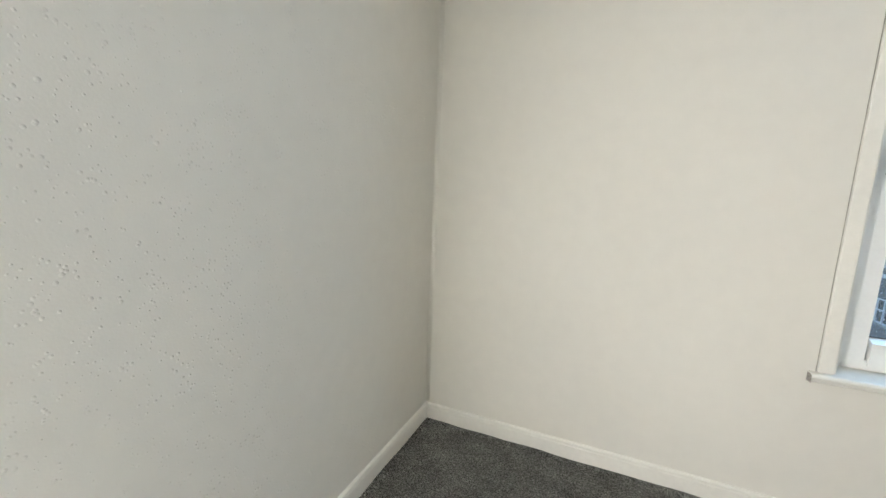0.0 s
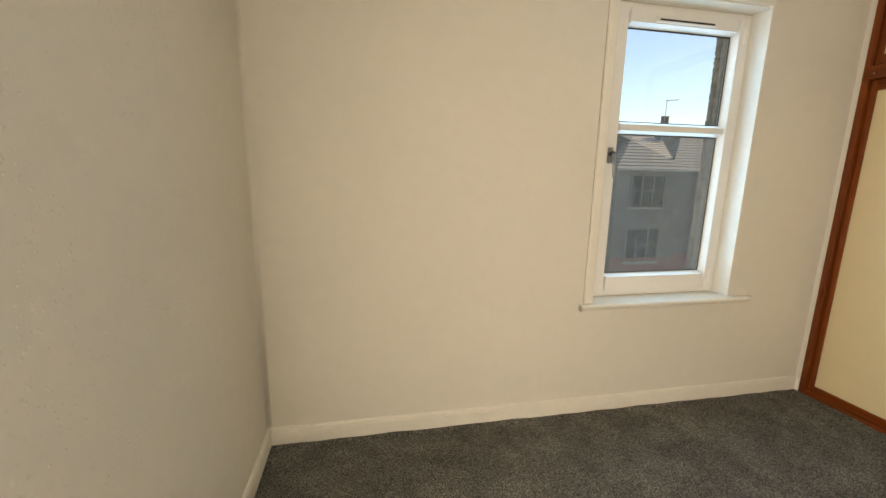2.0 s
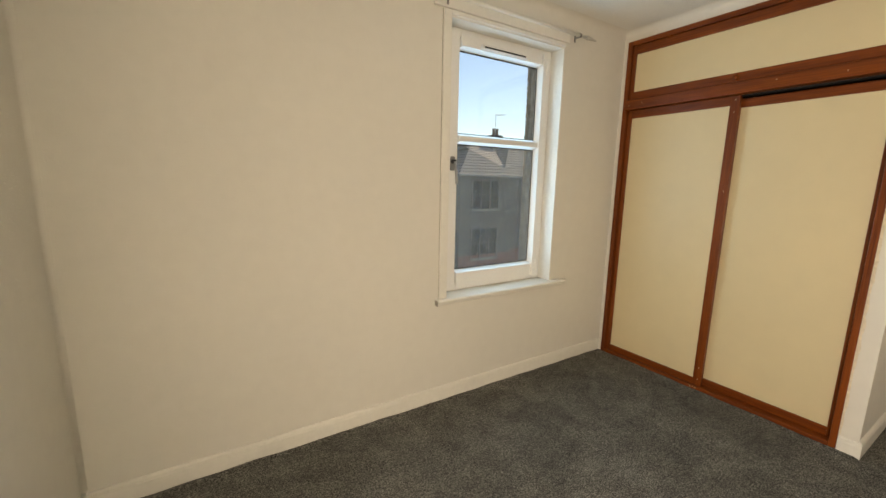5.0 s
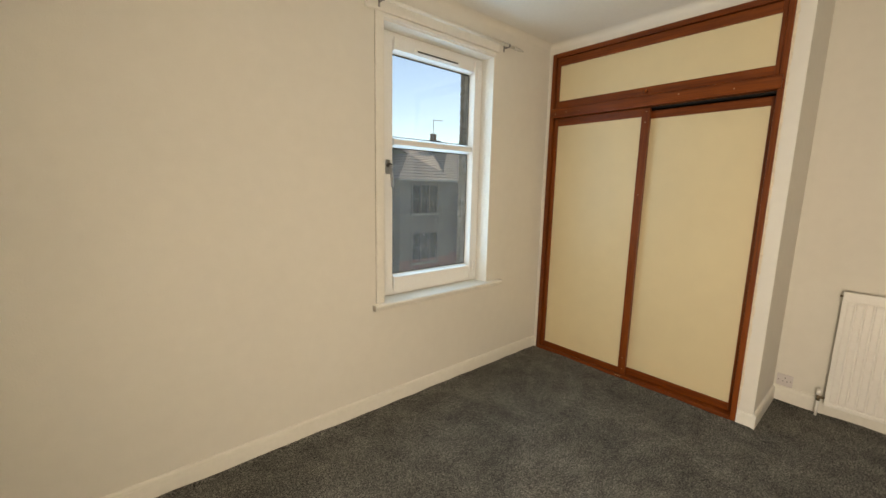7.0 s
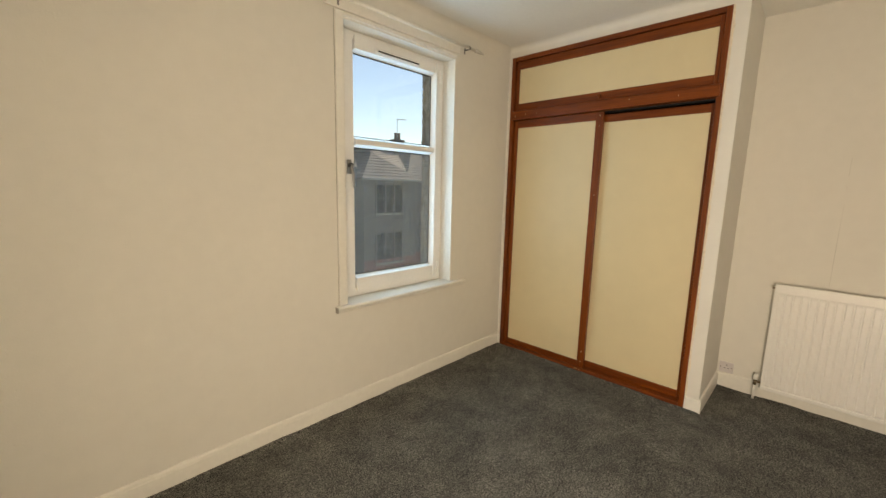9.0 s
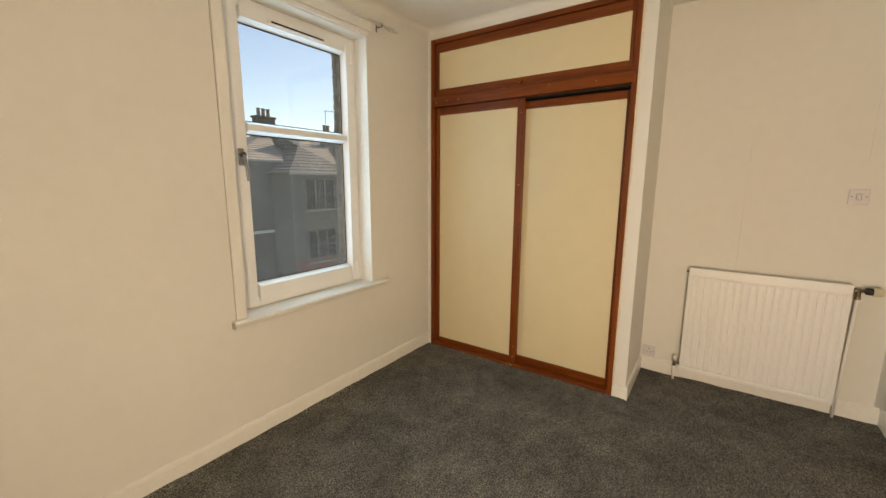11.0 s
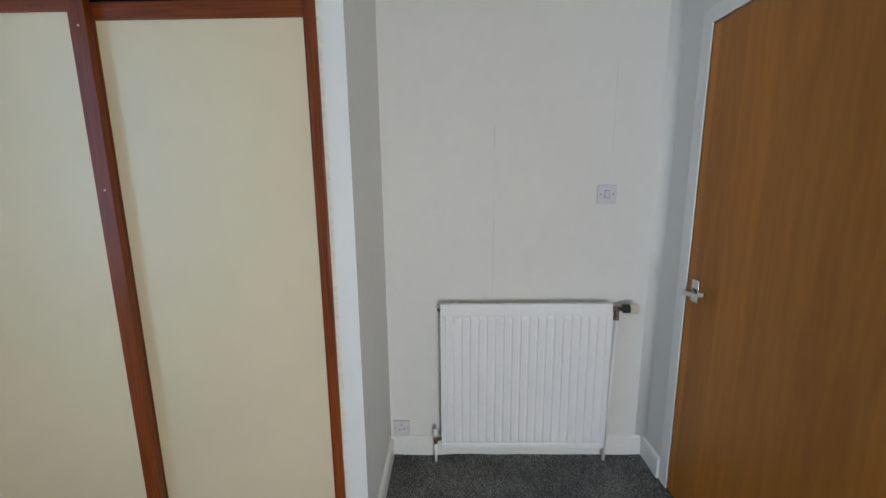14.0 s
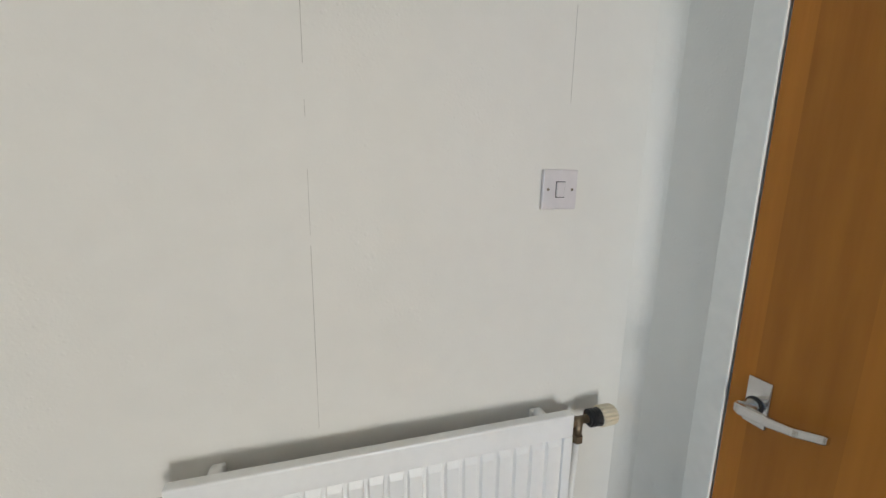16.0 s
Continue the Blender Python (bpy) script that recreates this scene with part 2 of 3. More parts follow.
def part(name, bm, material, parent, label="", smooth=False):
    """One mesh under a thing or a part. Its points are in world metres."""
    ob = finish(name, bm, material, smooth)
    ob.parent = parent
    base = parent if parent.type == 'EMPTY' else parent.parent
    if parent.type == 'EMPTY':
        ob.matrix_parent_inverse = Matrix.Translation(-base.location)
    return tagged(ob, label)


def box(x0, x1, y0, y1, z0, z1, bevel=0.0, bm=None, seg=2):
    bm = bm or bmesh.new()
    r = bmesh.ops.create_cube(bm, size=1.0)
    vs = r["verts"]
    for v in vs:
        v.co = Vector(((x0 + x1) / 2 + v.co.x * (x1 - x0), (y0 + y1) / 2 + v.co.y * (y1 - y0), (z0 + z1) / 2 + v.co.z * (z1 - z0)))
    if bevel:
        es = {e for v in vs for e in v.link_edges}
        bmesh.ops.bevel(bm, geom=list(es), offset=bevel, segments=seg, affect='EDGES', profile=0.5)
    return bm


def boxes(*rows, bevel=0.0):
    bm = bmesh.new()
    for r in rows:
        box(*r, bevel=bevel, bm=bm)
    return bm


def rod(a, b, r0, r1=None, n=16, bm=None, caps=True):
    bm = bm or bmesh.new()
    a, b = Vector(a), Vector(b)
    d = b - a
    m = Matrix.Translation((a + b) / 2) @ d.to_track_quat('Z', 'Y').to_matrix().to_4x4()
    bmesh.ops.create_cone(bm, cap_ends=caps, segments=n, radius1=r0, radius2=r0 if r1 is None else r1, depth=d.length, matrix=m)
    return bm


def sweep(points, section, bm=None, closed_ends=True):
    """Loft rings: section(i, t) gives the ring of points at each station."""
    bm = bm or bmesh.new()
    rings = [[bm.verts.new(p) for p in section(i)] for i in range(points)]
    n = len(rings[0])
    for a, b in zip(rings, rings[1:]):
        for k in range(n):
            bm.faces.new((a[k], a[(k + 1) % n], b[(k + 1) % n], b[k]))
    if closed_ends:
        bm.faces.new(rings[0])
        bm.faces.new(rings[-1][::-1])
    return bm


def extrude_profile(profile, axis, lo, hi, bm=None):
    """A closed profile of (u, v) carried along x (u=y, v=z), y (u=x, v=z) or z (u=x, v=y)."""
    put = {0: lambda u, v, s: (s, u, v), 1: lambda u, v, s: (u, s, v), 2: lambda u, v, s: (u, v, s)}[axis]
    return sweep(2, lambda i: [put(u, v, (lo, hi)[i]) for u, v in profile], bm)


def structure(name, bm, material, label, category, smooth=False):
    return tagged(finish(name, bm, material, smooth), label, category, kind="structure")


# ---- plan ----
XL, XA = -3.43, 0.57            # wall by the start, alcove wall
YD = -2.938                     # door wall
ZC = 2.59                       # ceiling
NIB = -1.632                    # alcove side of the nib
WY0, WY1, WZ = -0.036, -1.55, 2.51      # wardrobe opening
OX0, OX1, OZ0, OZ1 = -1.622, -0.672, 0.69, 2.368   # window opening inside
DX0, DX1, DZ = -0.530, 0.326, 1.986     # door leaf

# carpet, with a slightly wavy edge along the walls
bm = bmesh.new()
NX, NY = 200, 150
fx = [XL + (XA - XL) * i / NX for i in range(NX + 1)]
fy = [YD + (0 - YD) * j / NY for j in range(NY + 1)]


def carpet_height(x, y):
    edge = min(x - XL, -y, y - YD, (XA - x) if y < NIB else max(0.0, -x) if x < 0 else 0.0)
    near = max(0.0, 1 - edge / 0.06)
    return 0.0015 * noise.noise((x * 9, y * 9, 0)) + near * max(0.0, 0.007 + 0.012 * noise.noise((x * 4.5, y * 4.5, 3)))


grid = [[bm.verts.new((x, y, carpet_height(x, y))) for y in fy] for x in fx]
for i in range(NX):
    for j in range(NY):
        bm.faces.new((grid[i][j], grid[i + 1][j], grid[i + 1][j + 1], grid[i][j + 1]))
structure("floor", bm, M["carpet"], "dark grey cut-pile fitted carpet with brushed patches", "carpet", True)
structure("subfloor", box(XL - 0.2, XA + 0.2, YD - 0.2, 0.1, -0.2, -0.012), M["paving"], "plain floor slab under the carpet", "floor")

# ceiling with a soft cove along the window and wardrobe walls
bm = box(XL - 0.2, XA + 0.2, YD - 0.2, 0.2, ZC, ZC + 0.15)
structure("ceiling", bm, M["ceiling"], "plain white painted plaster ceiling", "ceiling")


def cove(name, axis, lo, hi, wall_at, sign, r=0.045):
    prof = [(wall_at, ZC)]
    for k in range(9):
        a = math.pi / 2 * k / 8
        prof.append((wall_at + sign * (r - r * math.cos(a)), ZC - r + r * math.sin(a)))
    prof = [(wall_at - sign * 0.002, ZC + 0.002)] + prof[1:]
    structure(name, extrude_profile(prof, axis, lo, hi), M["wall"], "rounded plaster joint below the ceiling", "trim")


cove("trim_window_wall", 0, XL, 0.0, 0.0, -1)
cove("trim_wardrobe_wall", 1, NIB, 0.0, 0.0, -1)

# walls
structure("wall_window", boxes((XL - 0.2, OX0, 0, 0.14, 0, ZC), (OX1, XA + 0.2, 0, 0.14, 0, ZC),
                               (OX0, OX1, 0, 0.14, 0, OZ0 - 0.03), (OX0, OX1, 0, 0.14, OZ1, ZC)),
          M["wall"], "off-white painted wall around the window", "wall")
# the hole in this wall is made up, cut for the fill lamp
structure("wall_left", boxes((XL - 0.15, XL, -2.36, 0, 0, ZC), (XL - 0.15, XL, YD - 0.15, -2.91, 0, ZC), (XL - 0.15, XL, -2.91, -2.36, 0, 0.33), (XL - 0.15, XL, -2.91, -2.36, 1.39, ZC)), M["wall_rough"], "off-white painted wall with rough specked texture", "wall")
structure("wall_alcove", box(XA, XA + 0.12, YD - 0.15, NIB, 0, ZC), M["wall"], "off-white papered wall with fine vertical seams", "wall")
structure("wall_nib", box(0.0, XA + 0.12, NIB, WY1, 0, ZC), M["wall"], "off-white end wall between wardrobe and alcove", "wall")
structure("wall_wardrobe_edge", box(0.0, 0.10, WY0, 0, 0, ZC), M["wall"], "narrow off-white wall strip beside the wardrobe", "wall")
structure("wall_wardrobe_head", box(0.0, 0.10, WY1, WY0, WZ, ZC), M["wall"], "off-white wall strip above the wardrobe", "wall")
structure("wall_door", boxes((DX1 + 0.01, XA, YD - 0.12, YD, 0, ZC), (DX0 - 0.01, DX1 + 0.01, YD - 0.12, YD, DZ + 0.01, ZC),
                             (XL, DX0 - 0.01, YD - 0.12, YD, 0, ZC)), M["wall"], "off-white painted wall beside the door", "wall")
structure("wall_behind_door", box(DX0 - 0.3, DX1 + 0.2, YD - 0.35, YD - 0.25, 0, ZC), M["wall"], "plain wall of the hall behind the door", "wall")
# unseen back sheet, black so the recess reads as shade
structure("wall_closet_back", box(0.62, 0.66, NIB, 0.0, 0, ZC), M["dark"], "black sheet for the shade at the back of the wardrobe recess", "wall")

# softly rounded upright plaster corners
def upright_fillet(name, x, y, sx, sy, r):
    prof = [(x - sx * 0.002, y - sy * 0.002)]
    for k in range(13):
        a = math.pi / 2 * k / 12
        prof.append((x + sx * r * (1 - math.sin(a)), y + sy * r * (1 - math.cos(a))))
    prof[1], prof[-1] = (prof[1][0], y - sy * 0.002), (x - sx * 0.002, prof[-1][1])
    structure(name, extrude_profile(prof, 2, SK_TALL, ZC - 0.001), M["wall"], "softly rounded plaster corner", "trim", True)


SK_TALL = 0.108
upright_fillet("trim_corner_alcove", XA, YD, -1, 1, 0.045)
upright_fillet("trim_corner_window", XL, 0.0, 1, -1, 0.022)

# raw filler along the wardrobe's frame on the nib
bm = bmesh.new()
rng = random.Random(4)
pts = [(z, WY1 - 0.006 - 0.012 * abs(noise.noise((z * 9, 0, 1))) - 0.006 * rng.random()) for z in np.linspace(0.1, ZC - 0.08, 90)]
prev = None
for z, y in pts:
    pair = (bm.verts.new((-0.0025, WY1 + 0.001, z)), bm.verts.new((-0.0015, y, z)))
    if prev:
        bm.faces.new((prev[0], prev[1], pair[1], pair[0]))
    prev = pair
structure("trim_filler_strip", bm, M["filler"], "ragged unpainted filler edge beside the wardrobe frame", "trim")

# fine open seams of the lining paper on the alcove wall
for y, spans in ((-2.152, ((0.86, 1.00, 0.0011), (1.00, 1.24, 0.0016), (1.26, 1.38, 0.0010), (1.47, 1.50, 0.001), (1.56, 1.66, 0.0016))),
                 (-2.690, ((1.53, 1.72, 0.0009), (1.75, 1.95, 0.0007)))):
    bm = bmesh.new()
    for z0, z1, w in spans:
        extrude_profile([(XA - 0.0006, y - w * 0.32), (XA - 0.0006, y + w * 0.32), (XA + 0.0005, y)], 2, z0, z1, bm)
    structure("trim_paper_seam", bm, M["crack"], "thin open seam in the wallpaper", "trim")


# skirting
SK = 0.098


def skirting(axis, lo, hi, wall_at, sign, h=SK):
    t = 0.016 * sign
    prof = [(wall_at, 0.0), (wall_at + t, 0.0), (wall_at + t, h - 0.022), (wall_at + t * 0.88, h - 0.019), (wall_at + t * 0.88, h - 0.008),
            (wall_at + t * 0.6, h - 0.002), (wall_at + t * 0.35, h), (wall_at, h)]
    structure("baseboard", extrude_profile(prof, axis, lo, hi), M["gloss"], "white gloss-painted timber skirting board", "skirting")


skirting(0, XL + 0.016, -0.0145, 0.0, -1)
skirting(1, YD, 0.0, XL, 1)
skirting(1, WY0 + 0.001, 0.0, 0.0, -1, 0.085)
skirting(1, NIB - 0.015, WY1 - 0.002, 0.0, -1, 0.085)
skirting(0, -0.0145, XA - 0.016, NIB, -1)
skirting(1, YD + 0.016, NIB, XA, -1, 0.108)
skirting(0, DX1 + 0.064, XA, YD, 1, 0.112)
skirting(0, XL, DX0 - 0.064, YD, 1)

# ---- window ----
win = thing("window_1", (-1.13, 0.12, 0.7), label="white tilt-and-turn window with two dirty panes", category="window", kind="structure")
part("casing", boxes((-1.672, OX0 + 0.002, -0.014, 0.0, 0.70, 2.39), bevel=0.003), M["gloss"], win)
part("casing", boxes((OX0 + 0.002, OX1 - 0.002, -0.014, 0.0, OZ1 - 0.002, 2.39), bevel=0.003), M["gloss"], win)
part("casing_gap", box(-1.6745, -1.6725, -0.0025, 0.0, 0.70, 2.39), M["crack"], win, "thin dark gap beside the casing")
# reveal linings
part("reveal_lining", box(OX0, OX0 + 0.012, 0.001, 0.118, 0.70, OZ1), M["gloss"], win)
part("reveal_lining", box(OX1 - 0.010, OX1, -0.003, 0.118, 0.70, OZ1), M["gloss"], win)
part("reveal_lining", box(OX0 + 0.012, OX1 - 0.012, 0.001, 0.118, OZ1 - 0.012, OZ1), M["gloss"], win)
# sill board with a rounded nose and a small moulding below
prof = [(0.12, 0.700), (-0.030, 0.700)]
for k in range(9):
    a = math.pi / 2 + math.pi * k / 8
    prof.append((-0.033 + 0.012 * math.cos(a), 0.688 + 0.012 * math.sin(a)))
prof += [(-0.016, 0.676), (-0.014, 0.662), (-0.006, 0.655), (-0.001, 0.655), (-0.001, 0.672), (0.12, 0.672)]
sill = part("window_sill", extrude_profile(prof, 0, -1.698, -0.535), M["gloss"], win)
part("sill_chip", box(-1.7005, -1.6975, -0.038, -0.004, 0.660, 0.694, bevel=0.001), M["stone"], sill, "bare chipped wood at the sill's end")
# fixed frame
FX0, FX1, FZ0, FZ1 = OX0 + 0.013, OX1 - 0.013, 0.701, OZ1 - 0.013
for r in ((FX0, FX0 + 0.055, 0.112, 0.175, FZ0, FZ1), (FX1 - 0.055, FX1, 0.112, 0.175, FZ0, FZ1),
          (FX0 + 0.055, FX1 - 0.055, 0.112, 0.175, FZ0, FZ0 + 0.045), (FX0 + 0.055, FX1 - 0.055, 0.112, 0.175, FZ1 - 0.045, FZ1)):
    part("window_frame", box(*r, bevel=0.003), M["upvc"], win)
# opening sash
GX0, GX1, GZ0, GZ1, GM0, GM1 = -1.472, -0.783, 0.838, 2.240, 1.672, 1.738
SX0, SX1, SZ0, SZ1 = FX0 + 0.035, FX1 - 0.047, 0.725, 2.332


def sash_bar(r, inner):
    """A bar whose edges towards the glass slope back to it."""
    x0, x1, z0, z1 = r
    b = 0.016
    lo = (x0 + (b if "l" in inner else 0), x1 - (b if "r" in inner else 0), z0 + (b if "b" in inner else 0), z1 - (b if "t" in inner else 0))
    bm = bmesh.new()
    back = [bm.verts.new(p) for p in ((x0, 0.158, z0), (x1, 0.158, z0), (x1, 0.158, z1), (x0, 0.158, z1))]
    mid = [bm.verts.new(p) for p in ((x0, 0.142, z0), (x1, 0.142, z0), (x1, 0.142, z1), (x0, 0.142, z1))]
    front = [bm.verts.new(p) for p in ((lo[0], 0.100, lo[2]), (lo[1], 0.100, lo[2]), (lo[1], 0.100, lo[3]), (lo[0], 0.100, lo[3]))]
    for a, c in ((back, mid), (mid, front)):
        for k in range(4):
            bm.faces.new((a[k], a[(k + 1) % 4], c[(k + 1) % 4], c[k]))
    bm.faces.new(front)
    bm.faces.new(back[::-1])
    return bm


part("sash_stile", sash_bar((SX0, GX0, SZ0, SZ1), "r"), M["upvc"], win)
part("sash_stile", sash_bar((GX1, SX1, SZ0, SZ1), "l"), M["upvc"], win)
part("sash_rail", sash_bar((GX0, GX1, SZ0, GZ0), "t"), M["upvc"], win)
part("sash_rail", sash_bar((GX0, GX1, GZ1, SZ1), "b"), M["upvc"], win)
part("glazing_bar", sash_bar((GX0, GX1, GM0, GM1), "tb"), M["upvc"], win)
for z0, z1, key in ((GZ0, GM0, "pane_low"), (GM1, GZ1, "pane_up")):
    g = part("pane", box(GX0 + 0.001, GX1 - 0.001, 0.150, 0.154, z0 + 0.001, z1 - 0.001), M[key], win,
             "dusty smeared glass with dried specks" if key == "pane_low" else "clear glass with light dust")
    g.visible_shadow = False
    gk = boxes((GX0, GX1, 0.144, 0.1495, z0, z0 + 0.004), (GX0, GX1, 0.144, 0.1495, z1 - 0.006, z1),
               (GX0, GX0 + 0.003, 0.144, 0.1495, z0 + 0.004, z1 - 0.006), (GX1 - 0.004, GX1, 0.144, 0.1495, z0 + 0.004, z1 - 0.006))
    part("glazing_gasket", gk, M["black"], win, "thin black rubber gasket")
for r in ((SX0 - 0.004, SX0 - 0.0005, 0.1105, 0.1125, SZ0, SZ1), (SX1 + 0.0005, SX1 + 0.003, 0.1105, 0.1125, SZ0, SZ1)):
    part("sash_seal", box(*r), M["grey"], win, "grey rubber seal round the sash")
# trickle vent
vent = part("trickle_vent", box(-1.325, -0.935, 0.086, 0.1, 2.262, 2.292, bevel=0.006), M["upvc"], win)
part("vent_slot", box(-1.305, -0.955, 0.083, 0.0865, 2.270, 2.279, bevel=0.001), M["black"], vent, "dark ventilation slot")
part("hinge", box(SX1 - 0.004, SX1 + 0.008, 0.09, 0.112, 2.19, 2.28, bevel=0.003), M["upvc"], win)
part("hinge", box(SX1 - 0.004, SX1 + 0.008, 0.09, 0.112, 0.76, 0.85, bevel=0.003), M["upvc"], win)
# espagnolette handle: rounded rose with a lock, bent lever hanging down
HX, HZ = -1.527, 1.545
h = part("window_handle", box(HX - 0.016, HX + 0.016, 0.086, 0.1, HZ - 0.045, HZ + 0.045, bevel=0.007, seg=3), M["grey"], win, "grey metal locking window handle")
part("lock_cylinder", rod((HX, 0.088, HZ + 0.01), (HX, 0.064, HZ + 0.01), 0.014), M["black"], h, "black lock barrel")


def lever(i):
    t = i / 8
    z = HZ + 0.018 - 0.145 * t
    y = 0.072 - 0.022 * math.sin(min(1, t * 1.6) * math.pi * 0.5) + 0.008 * t
    w, d = 0.012 - 0.003 * t, 0.007
    x = HX + 0.012 * t
    return [(x + w * math.cos(a), y + d * math.sin(a), z) for a in [2 * math.pi * k / 10 for k in range(10)]]


part("lever", sweep(9, lever), M["grey"], h, smooth=True)

# outer stone reveal
structure("wall_outside", boxes((-6, -1.612, 0.142, 0.36, -5.9, 4), (-0.66, 6, 0.142, 0.36, -5.9, 4), (-1.612, -0.66, 0.142, 0.36, -5.9, 0.695),
                                (-1.612, -0.66, 0.142, 0.36, 2.36, 4)), M["stone"], "rough weathered stone outer wall and window jamb", "wall")
bm = bmesh.new()
rng = random.Random(9)
z = 0.70
while z < 2.35:
    hgt = 0.004 + 0.011 * rng.random()
    for y0 in (0.20, 0.24, 0.28, 0.32):
        d = 0.002 + 0.011 * rng.random() * (1.3 if y0 > 0.3 else 0.7)
        box(-0.66 - d, -0.655, y0 + 0.004 * rng.random(), y0 + 0.036, z, z + hgt, bm=bm)
    z += hgt * 0.95
structure("trim_stone_arris", bm, M["stone"], "pitted uneven stone edge of the outer jamb", "stone")

# ---- curtain pole on a batten ----
cp = thing("curtain_pole", (-1.19, 0, 2.42), label="white curtain pole with clear end pieces on a painted batten", category="curtain pole")
part("batten", box(-1.738, -0.645, -0.018, -0.0005, 2.392, 2.462, bevel=0.003), M["gloss"], cp)
part("pole", rod((-1.70, -0.062, 2.438), (-0.535, -0.062, 2.438), 0.0105), M["gloss"], cp, smooth=True)
for x in (-1.655, -0.60):
    bm = box(x - 0.006, x + 0.006, -0.022, -0.018, 2.405, 2.452, bevel=0.001)
    rod((x, -0.02, 2.432), (x, -0.052, 2.428), 0.005, bm=bm)
    rod((x - 0.007, -0.062, 2.438), (x + 0.007, -0.062, 2.438), 0.0135, bm=bm)
    part("bracket", bm, M["grey"], cp, "metal pole bracket")
for s, x in ((-1, -1.70), (1, -0.535)):
    part("finial", sweep(7, lambda i: [(x + s * 0.105 * i / 6, -0.062 + (0.012, 0.014, 0.010, 0.011, 0.008, 0.006, 0.003)[i] * math.cos(a),
                                        2.438 - 0.004 * i / 6 + (0.012, 0.014, 0.010, 0.011, 0.008, 0.006, 0.003)[i] * math.sin(a))
                                       for a in [2 * math.pi * k / 12 for k in range(12)]]), M["clear_plastic"], cp, "clear plastic finial", True)

# ---- built-in wardrobe ----
wd = thing("wardrobe", (0.0, -0.79, 0.0), label="built-in wardrobe with cream sliding doors and red-stained pine frame", category="wardrobe")
F = 0.038
part("frame_post", box(-0.012, 0.10, WY0 - F, WY0 - 0.001, 0.0, WZ - 0.001, bevel=0.003), M["red_v"], wd)
part("frame_post", box(-0.012, 0.10, WY1 + 0.001, WY1 + F - 0.006, 0.0, WZ - 0.001, bevel=0.003), M["red_v"], wd)
part("frame_head", box(-0.012, 0.10, WY1 + F - 0.006, WY0 - F, WZ - 0.034, WZ - 0.001, bevel=0.003), M["red_h"], wd)
rail = part("fascia_rail", box(-0.026, 0.10, WY1 + 0.012, WY0 - 0.014, 2.004, 2.078, bevel=0.006), M["red_h"], wd)
for y, z in ((-0.10, 2.035), (-0.20, 2.043), (-0.31, 2.040), (-1.02, 2.052), (-1.32, 2.038)):
    part("chip", rod((-0.0255, y, z), (-0.027, y, z), 0.0035, 0.002, 7), M["cream"], rail, "small pale chip in the varnish")
# black strip paints the shaded gap between fascia and rear door
part("top_gap_shade", box(0.036, 0.094, WY1 + F - 0.005, WY0 - F - 0.001, 1.9985, 2.0035), M["dark"], wd, "black strip for the shaded gap above the sliding doors")
part("bottom_track", box(-0.014, 0.10, WY1 + F - 0.006, WY0 - F, 0.0, 0.028, bevel=0.004), M["red_h"], wd)


def framed_panel(name, x, y0, y1, z0, z1, left, right, top, bottom, label, thick=0.026):
    """A door of four timbers round a recessed cream board; y0 is the end by the window."""
    ob = part(name, box(x + 0.010, x + 0.016, y1 + right * 0.5, y0 - left * 0.5, z0 + bottom * 0.5, z1 - top * 0.5), M["cream"], wd, label)
    part("stile", box(x, x + thick, y0 - left, y0, z0, z1, bevel=0.0025), M["red_v"], ob, "red-stained pine")
    part("stile", box(x, x + thick, y1, y1 + right, z0, z1, bevel=0.0025), M["red_v"], ob, "red-stained pine")
    part("rail", box(x + 0.001, x + thick - 0.001, y1 + right, y0 - left, z1 - top, z1, bevel=0.0025), M["red_h"], ob, "red-stained pine")
    part("rail", box(x + 0.001, x + thick - 0.001, y1 + right, y0 - left, z0, z0 + bottom, bevel=0.0025), M["red_h"], ob, "red-stained pine")
    return ob


top_door = framed_panel("top_flap", 0.002, WY0 - F - 0.003, WY1 + F - 0.003, 2.082, 2.472, 0.028, 0.022, 0.06, 0.056, "cream board flap above the sliding doors")
part("knob", rod((0.002, -0.800, 2.108), (-0.012, -0.800, 2.108), 0.008, 0.015, 16, rod((-0.012, -0.8, 2.108), (-0.021, -0.8, 2.108), 0.0155, 0.011)),
     M["red_v"], top_door, "small turned wooden knob", True)
left_door = framed_panel("sliding_door", 0.010, WY0 - F - 0.003, -0.836, 0.026, 2.0, 0.030, 0.054, 0.058, 0.048, "cream board sliding door in front")
right_door = framed_panel("sliding_door", 0.044, -0.79, WY1 + F - 0.008, 0.030, 1.980, 0.040, 0.028, 0.052, 0.052, "cream board sliding door behind")
for z in (0.075, 0.16, 1.90, 1.975, 1.4):
    part("nail_hole", rod((0.0102, -0.812, z), (0.0085, -0.812, z), 0.003, 0.003, 8), M["cream"], left_door, "pale nail head")
for z, y in ((0.012, -0.815), (0.014, -0.80), (0.011, -0.78)):
    part("chip", rod((-0.0138, y, z + 0.006), (-0.0155, y, z + 0.006), 0.004, 0.002, 6), M["cream"], wd, "chipped varnish")
# black sheets put the recess's shade into colour
part("recess_shade_lining", boxes((0.10, 0.60, WY1 + 0.002, WY1 + 0.006, 0, WZ), (0.10, 0.6, WY0 - 0.006, WY0 - 0.002, 0, WZ), (0.10, 0.60, WY1 + 0.006, WY0 - 0.006, WZ - 0.03, WZ - 0.026)),
     M["dark"], wd, "black sheets for the shade inside the wardrobe")

